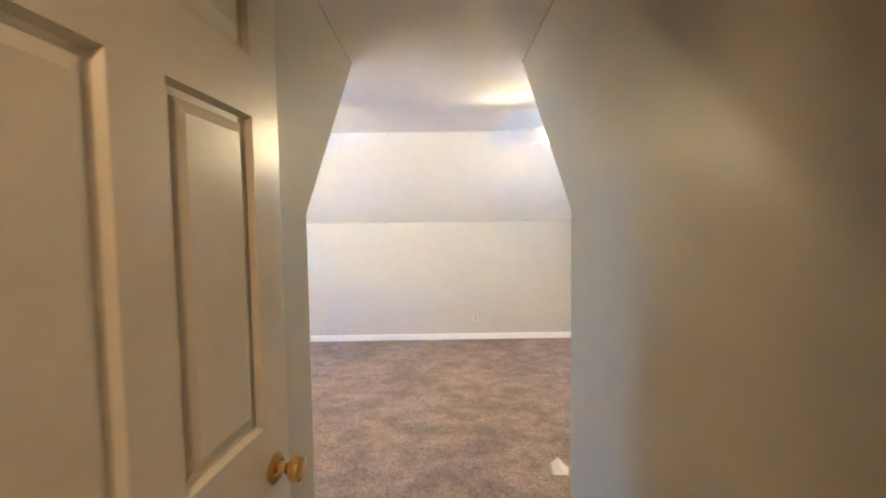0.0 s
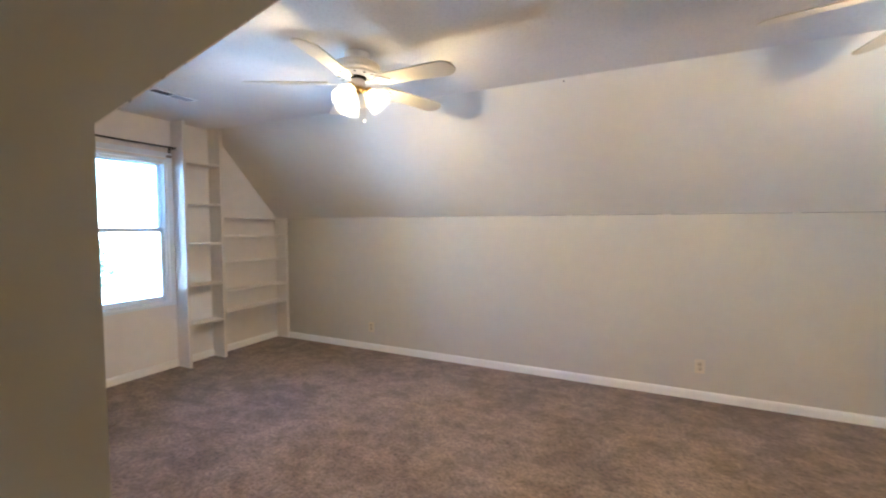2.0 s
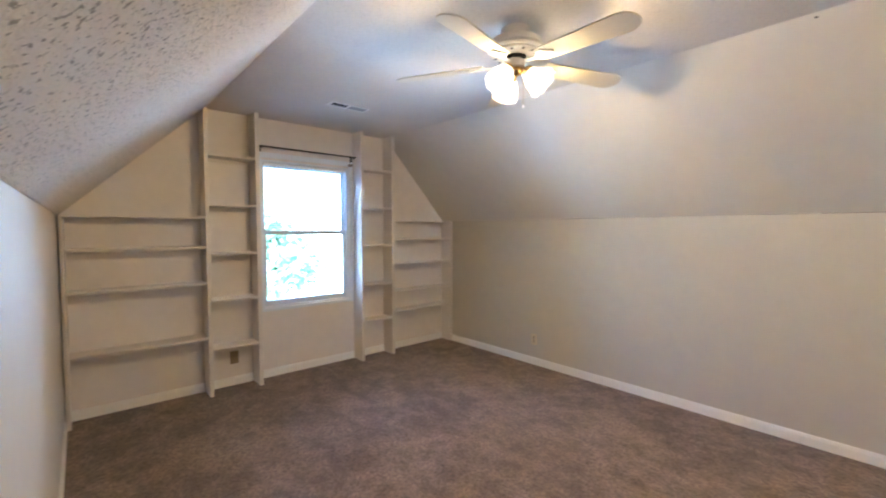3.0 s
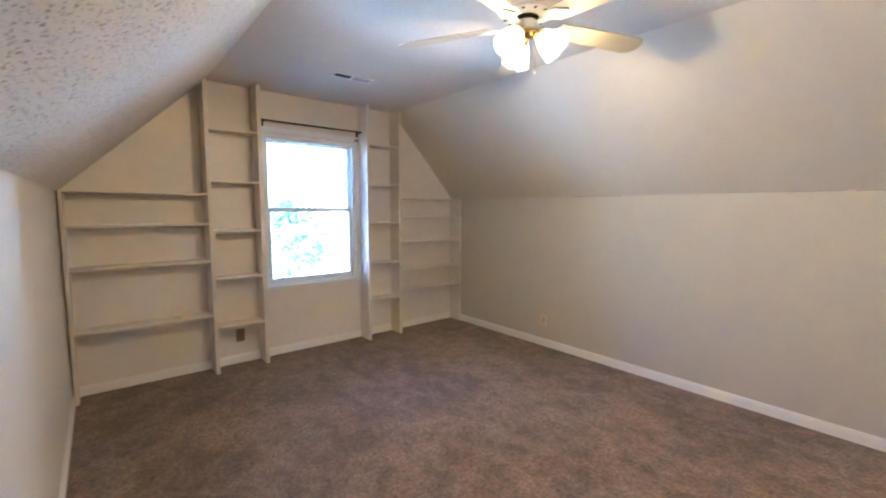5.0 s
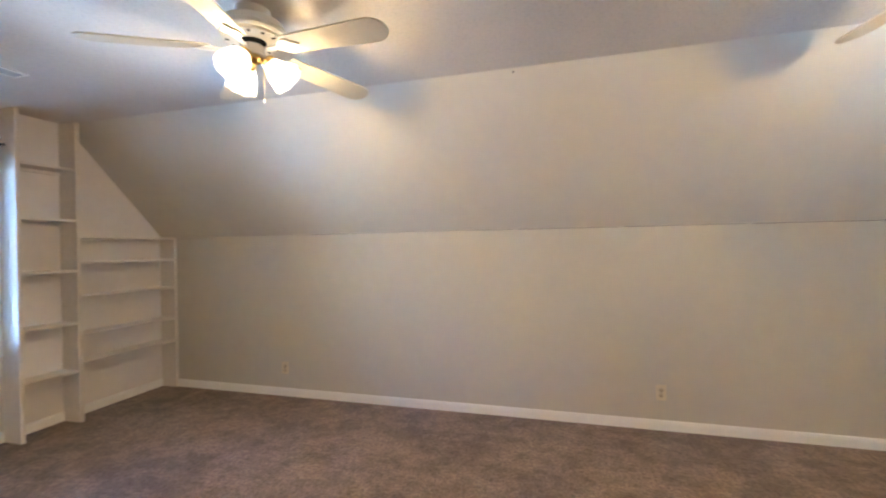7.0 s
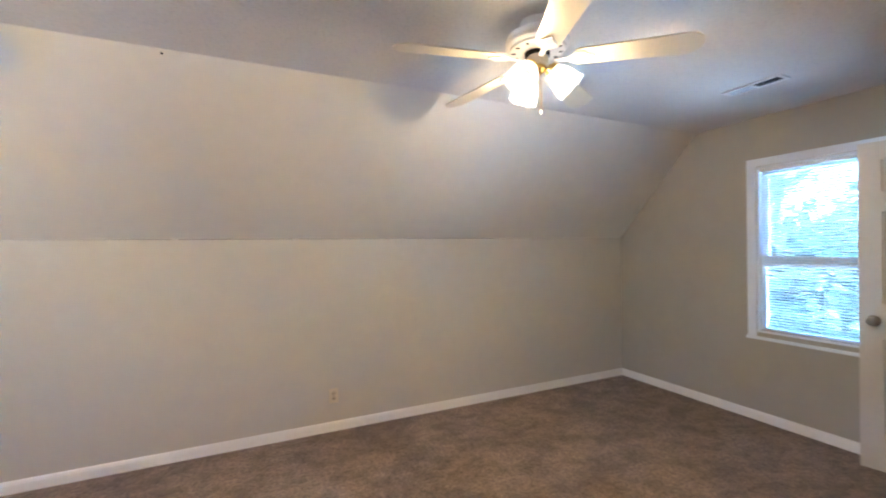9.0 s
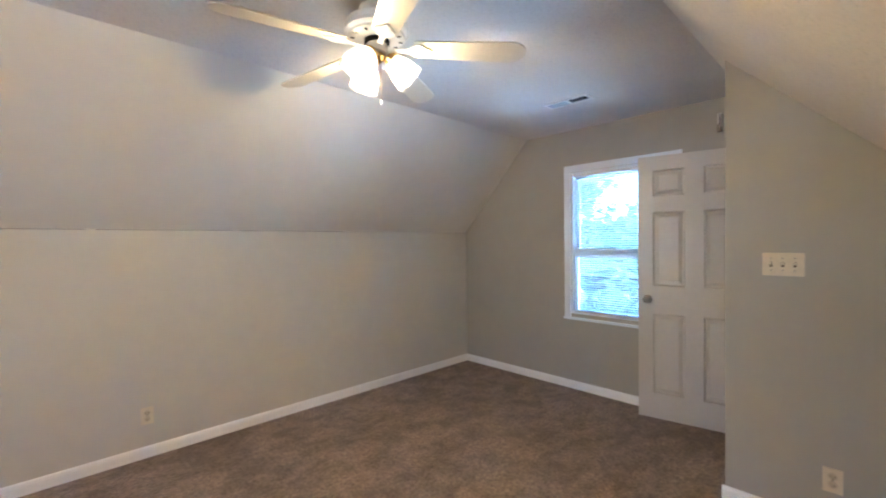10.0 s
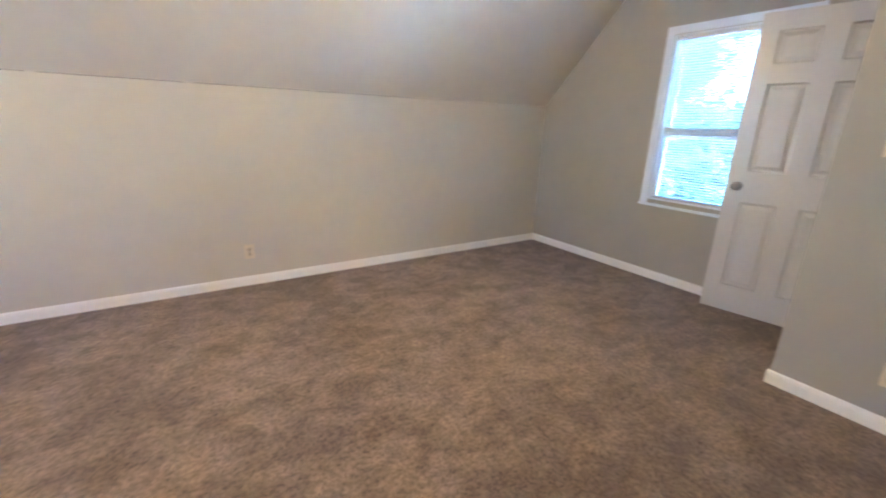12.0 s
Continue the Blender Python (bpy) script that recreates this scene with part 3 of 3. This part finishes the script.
def ceiling_fan(x, y, spin, lamp_spin, label):
    f = thing("ceiling_fan", pose(x, y, TOP), label, "ceiling fan", "ceiling fans")
    part("canopy", lathe([(0, -0.001), (0.075, -0.001), (0.075, -0.012), (0.068, -0.028), (0.066, -0.045), (0, -0.045)]), FAN_WHITE, f, smooth=True)
    motor = part("motor_housing", lathe([(0, -0.044), (0.070, -0.046), (0.105, -0.054), (0.132, -0.066), (0.140, -0.085), (0.140, -0.108), (0.132, -0.118), (0.125, -0.120), (0.122, -0.131), (0.090, -0.138), (0, -0.138)], 40), FAN_WHITE, f, smooth=True)
    part("band", lathe([(0.1405, -0.090), (0.1425, -0.093), (0.1425, -0.100), (0.1405, -0.103)], 40), FAN_WHITE, motor, smooth=True)
    part("flywheel", lathe([(0, -0.1385), (0.055, -0.1385), (0.055, -0.152), (0, -0.152)]), DARK, f, "dark gap of the turning hub", True)
    for k in range(12):
        a = 6.2832 * k / 12
        part("vent_slot", turned(box(0.096, 0.114, -0.006, 0.006, -0.1372, -0.1362), pose(0, 0, 0, 0, 0, math.degrees(a))), DARK, motor)
    part("switch_housing", lathe([(0, -0.152), (0.040, -0.153), (0.046, -0.158), (0.048, -0.181), (0.044, -0.194), (0, -0.196)]), FAN_WHITE, f, smooth=True)
    blade, iron = mesh_of("blade", blade_mesh(), BLADE), mesh_of("blade_iron", iron_mesh(), FAN_WHITE)
    for k in range(5):
        b = piece("blade", blade, f, pose(0, 0, -0.172, 0, 0, spin + 72 * k) @ pose(0, 0, 0, -12, 2.0, 0))
        piece("blade_iron", iron, b)
    kit = part("light_kit", turned(lathe([(0, -0.229), (0.030, -0.230), (0.040, -0.238), (0.040, -0.252), (0.026, -0.264), (0.010, -0.270), (0.006, -0.280), (0, -0.282)]), pose(0, 0, 0.034)), BRASS, f, "polished brass light fitter", True)
    shade = mesh_of("shade", tulip_shade(), SHADE, True)
    for k in range(3):
        a = lamp_spin + 120 * k
        turn = pose(0, 0, 0.034, 0, 0, a)
        part("lamp_arm", turned(tube([(0.030, 0, -0.245), (0.050, 0, -0.248), (0.066, 0, -0.256)], 0.009, 10), turn), BRASS, kit, smooth=True)
        at = turn @ pose(0.056, 0, -0.246, 0, -43, 0)
        part("socket", turned(lathe([(0, 0.012), (0.020, 0.010), (0.033, -0.001), (0.034, -0.022), (0.032, -0.022), (0.030, -0.012), (0.014, -0.014), (0.014, -0.030), (0, -0.030)], 18), at), BRASS, kit, smooth=True)
        piece("shade", shade, kit, at @ Matrix.Scale(0.94, 4))
        lamp = bpy.data.lights.new("bulb", "SPOT")
        lamp.spot_size, lamp.spot_blend = radians(179), 0.28
        lamp.energy, lamp.color, lamp.shadow_soft_size = BULB_WATTS, BULB_COLOR, 0.026
        ob = new("bulb", lamp)
        ob.parent = f
        ob.matrix_basis = at @ pose(0, 0, -0.052)
    chain = part("pull_chain", tube([(0.035, 0.02, -0.19), (0.036, 0.022, -0.28), (0.036, 0.022, -0.39)], 0.0012, 6), BRASS, f)
    part("pull_knob", turned(lathe([(0, 0.0), (0.004, -0.002), (0.0065, -0.012), (0.004, -0.02), (0, -0.021)], 12), pose(0.036, 0.022, -0.385)), FAN_WHITE, chain, smooth=True)
    return f


ceiling_fan(-1.32, 3.092, -4, -88, "white five-blade ceiling fan with lit tulip glass shades")
ceiling_fan(1.304, 3.09, 29, -158, "white five-blade ceiling fan with lit tulip glass shades")


hall_lamp = thing("hall_ceiling_light", pose(0.12, -1.05, 2.43), "flush frosted glass dome light on the hall ceiling", "ceiling light")
part("base", lathe([(0, -0.001), (0.15, -0.001), (0.15, -0.02), (0.14, -0.03), (0, -0.03)], 32), BRASS, hall_lamp, smooth=True)
part("dome", lathe([(0.135, -0.031), (0.125, -0.06), (0.09, -0.088), (0.04, -0.102), (0, -0.105)], 32), SHADE, hall_lamp, "frosted glass dome", True)
hall_bulb = bpy.data.lights.new("hall_bulb", "POINT")
hall_bulb.energy, hall_bulb.color, hall_bulb.shadow_soft_size = HALL_WATTS, (1.0, 0.56, 0.22), 0.11
hall_bulb_at = new("hall_bulb", hall_bulb)
hall_bulb_at.parent = hall_lamp
hall_bulb_at.matrix_basis = pose(0, 0, -0.13)


# ---- registers, plates, small things ----
def register(x, y, flip):
    t = thing("ceiling_vent", pose(x, y, TOP), "white metal two-way ceiling air register", "air vent", "ceiling vents")
    L, w = 0.172, 0.062
    bm = box(-w, w, -L, -L + 0.022, -0.008, -0.001)
    add_box(bm, -w, w, L - 0.022, L, -0.008, -0.001)
    add_box(bm, -w, -w + 0.02, -L + 0.022, L - 0.022, -0.008, -0.001)
    add_box(bm, w - 0.02, w, -L + 0.022, L - 0.022, -0.008, -0.001)
    add_box(bm, -w + 0.02, w - 0.02, -0.006, 0.006, -0.008, -0.001)
    part("frame", bm, FAN_WHITE, t)
    # Black sheet paints the unlit duct on the solid ceiling.
    part("backing", box(-w + 0.019, w - 0.019, -L + 0.021, L - 0.021, -0.0012, -0.0008), DARK, t, "dark duct opening")
    # Slats of the white vent are greyed to carry their shade.
    slat = mesh_of("slat", box(-w + 0.0205, w - 0.0205, -0.0075, 0.0075, -0.0005, 0.0005), SHADE_WAND_GREY)
    for s in (-1, 1):
        for i in range(8):
            piece("slat", slat, t, pose(0, s * (0.018 + i * 0.018), -0.0065, 36 * s * flip))
    return t


register(-3.095, 3.095, -1)
register(3.055, 3.140, -1)


def wall_plate(name, m, label, category, kind_of, mat=ALMOND):
    """A cover plate; local: the wall is the xz plane, +y into the room."""
    gang = 3 if kind_of == "switch" else 1
    w = 0.0355 + 0.023 * (gang - 1)
    t = thing(name, m, label, category, "wall plates")
    bm = prism([(-w, -0.057), (w, -0.057), (w, 0.057), (-w, 0.057)], "y", 0.0005, 0.006)
    bmesh.ops.bevel(bm, geom=[e for e in bm.edges if e.verts[0].co.y > 0.005 and e.verts[1].co.y > 0.005], offset=0.003, segments=2, affect="EDGES")
    part("cover", bm, mat, t)
    if kind_of == "switch":
        for k in (-1, 0, 1):
            part("slot", box(k * 0.046 - 0.006, k * 0.046 + 0.006, 0.0055, 0.0063, -0.013, 0.013), CRACK, t)
            part("toggle", turned(box(-0.0045, 0.0045, -0.002, 0.014, -0.005, 0.005, 0.001), pose(k * 0.046, 0.005, 0.002, 28)), ALMOND, t)
            for z in (-0.03, 0.03):
                part("screw", turned(lathe([(0, 0.0012), (0.003, 0.0008), (0.0033, 0)], 10), pose(k * 0.046, 0.006, z, -90)), NICKEL, t)
    elif kind_of == "outlet":
        for z in (-0.0195, 0.0195):
            part("receptacle", turned(lathe([(0, 0.0012), (0.0155, 0.0012), (0.017, 0)], 20), pose(0, 0.006, z, -90)), SOCKET if mat is ALMOND else mat, t)
            bm = box(-0.0075, -0.0050, 0.0070, 0.0076, z - 0.004, z + 0.005)
            add_box(bm, 0.0050, 0.0075, 0.0070, 0.0076, z - 0.003, z + 0.004)
            add_box(bm, -0.002, 0.002, 0.0070, 0.0076, z - 0.011, z - 0.007)
            part("slots", bm, DARK, t)
        part("screw", turned(lathe([(0, 0.0012), (0.003, 0.0008), (0.0033, 0)], 10), pose(0, 0.006, 0, -90)), NICKEL, t)
    else:
        part("jack", box(-0.006, 0.006, 0.0058, 0.009, -0.006, 0.006, 0.001), mat, t)
    return t


wall_plate("outlet_plate", pose(-2.510, YN, 0.262, 0, 0, 180), "almond duplex outlet low on the warm grey knee wall", "outlet", "outlet")
wall_plate("jack_plate", pose(-2.890, YN, 0.280, 0, 0, 180), "small painted-over cable plate low on the wall", "wall plate", "jack", LIT_PAINT)
wall_plate("outlet_plate", pose(0.697, YN, 0.276, 0, 0, 180), "almond duplex outlet low on the warm grey knee wall", "outlet", "outlet")
wall_plate("outlet_plate", pose(XE, 4.47, 0.315, 0, 0, 90), "painted cover plate low on the gable wall", "wall plate", "jack", SHADED_PAINT)
wall_plate("outlet_plate", pose(XP, 1.687, 0.273, 0, 0, 90), "almond duplex outlet low on the closet wall", "outlet", "outlet")
wall_plate("switch_plate", pose(XP, 1.870, 1.274, 0, 0, 90), "almond three-gang toggle switch plate on the closet wall", "light switch", "switch")
wall_plate("outlet_plate", pose(XW, 2.388, 0.25, 0, 0, -90), "brown duplex outlet under the lowest shelf", "outlet", "outlet", BROWN)

crack = bmesh.new()
x = -2.2
while x < 2.6:
    w = random.uniform(0.12, 0.5)
    h = random.uniform(0.0012, 0.0030) * (1.3 if -1.0 < x < 1.8 else 0.6)
    zz = KNEE + random.uniform(-0.002, 0.002)
    add_box(crack, x, x + w, YN - 0.0015, YN - 0.0002, zz - h, zz + h)
    x += w + random.choice((0.0, 0.0, 0.05, 0.2))
for xx in (PL + 0.001, PR - 0.0025):
    add_box(crack, xx, xx + 0.0015, 1.35, YSC - 0.01, TOP - 0.004, TOP - 0.001)
structure("seam_crack", crack, CRACK, "hairline crack where the knee wall meets the slope", "crack")

nail = thing("nail", pose(-0.27, 4.045, 2.418), "small dark nail hole in the slope", "nail")
part("head", turned(lathe([(0, 0.003), (0.005, 0.002), (0.006, 0)], 10), pose(0, 0, 0, 133)), BLACK, nail)

# Small white patch on the carpet, raised at its middle.
scrap = thing("white_patch", pose(0.945, 2.03, 0.0), "small raised white patch on the carpet", "paper")
bm = bmesh.new()
pv = [bm.verts.new(p) for p in ((-0.05, -0.07, 0.002), (0.03, -0.09, 0.012), (0.06, 0.0, 0.002), (0.02, 0.09, 0.016), (-0.035, 0.05, 0.004), (0.0, 0.0, 0.024))]
for i in range(5):
    bm.faces.new((pv[i], pv[(i + 1) % 5], pv[5]))
bmesh.ops.solidify(bm, geom=bm.faces[:], thickness=0.0008)
part("sheet", bm, PATCH_WHITE, scrap)


# ---- outside ----
structure("ground", box(-300, 300, -300, 300, -3.3, -3.2), LAWN, "pale grey gravel yard below the upstairs windows", "ground")


# Bright ground patch, widened to bounce daylight up onto the ceiling.
structure("driveway", box(4.2, 11.4, -14.0, 11.0, -3.199, -3.16), CONCRETE, "pale sunlit concrete slab below the window, widened to bounce daylight", "driveway")


def tree(x, y, height, spread, seed, leaves, foliage, label):
    rnd = random.Random(seed)
    t = thing("tree", pose(x, y, -3.2), label, "tree", "trees outside")
    bm = bmesh.new()
    rings = []
    for i in range(9):
        u = i / 8
        r = 0.22 * (1 - 0.8 * u) + 0.01
        cx, cy = 0.12 * math.sin(u * 4 + seed), 0.12 * math.cos(u * 3 + seed)
        rings.append([bm.verts.new((cx + r * math.cos(6.2832 * k / 9), cy + r * math.sin(6.2832 * k / 9), u * height * 0.85)) for k in range(9)])
    for a, b in zip(rings, rings[1:]):
        for k in range(9):
            bm.faces.new((a[k], a[(k + 1) % 9], b[(k + 1) % 9], b[k]))
    part("trunk", bm, BARK, t, smooth=True)
    tips = []
    for i in range(14):
        a, h = rnd.uniform(0, 6.28), height * rnd.uniform(0.3, 0.8)
        reach = spread * rnd.uniform(0.5, 1.0) * (1.1 - 0.5 * h / height)
        end = Vector((reach * math.cos(a), reach * math.sin(a), h + reach * rnd.uniform(0.25, 0.7)))
        mid = Vector((end.x * 0.5, end.y * 0.5, h + (end.z - h) * 0.3))
        part("limb", tube([(0, 0, h - 0.2), mid, end], 0.04, 6), BARK, t)
        tips += [end, (mid + end) / 2, mid]
    tips.append(Vector((0, 0, height)))
    bm = bmesh.new()
    for i in range(leaves):
        c = rnd.choice(tips) + Vector((rnd.gauss(0, 0.5), rnd.gauss(0, 0.5), rnd.gauss(0, 0.4)))
        s = rnd.uniform(0.10, 0.21)
        q = Euler((rnd.uniform(-1, 1), rnd.uniform(-1, 1), rnd.uniform(0, 6.28))).to_matrix()
        bm.faces.new([bm.verts.new(c + q @ Vector(p)) for p in ((-s, 0, 0), (0, -s * 0.55, s * 0.12), (s, 0, 0), (0, s * 0.55, s * 0.12))])
    part("crown", bm, foliage, t)
    return t


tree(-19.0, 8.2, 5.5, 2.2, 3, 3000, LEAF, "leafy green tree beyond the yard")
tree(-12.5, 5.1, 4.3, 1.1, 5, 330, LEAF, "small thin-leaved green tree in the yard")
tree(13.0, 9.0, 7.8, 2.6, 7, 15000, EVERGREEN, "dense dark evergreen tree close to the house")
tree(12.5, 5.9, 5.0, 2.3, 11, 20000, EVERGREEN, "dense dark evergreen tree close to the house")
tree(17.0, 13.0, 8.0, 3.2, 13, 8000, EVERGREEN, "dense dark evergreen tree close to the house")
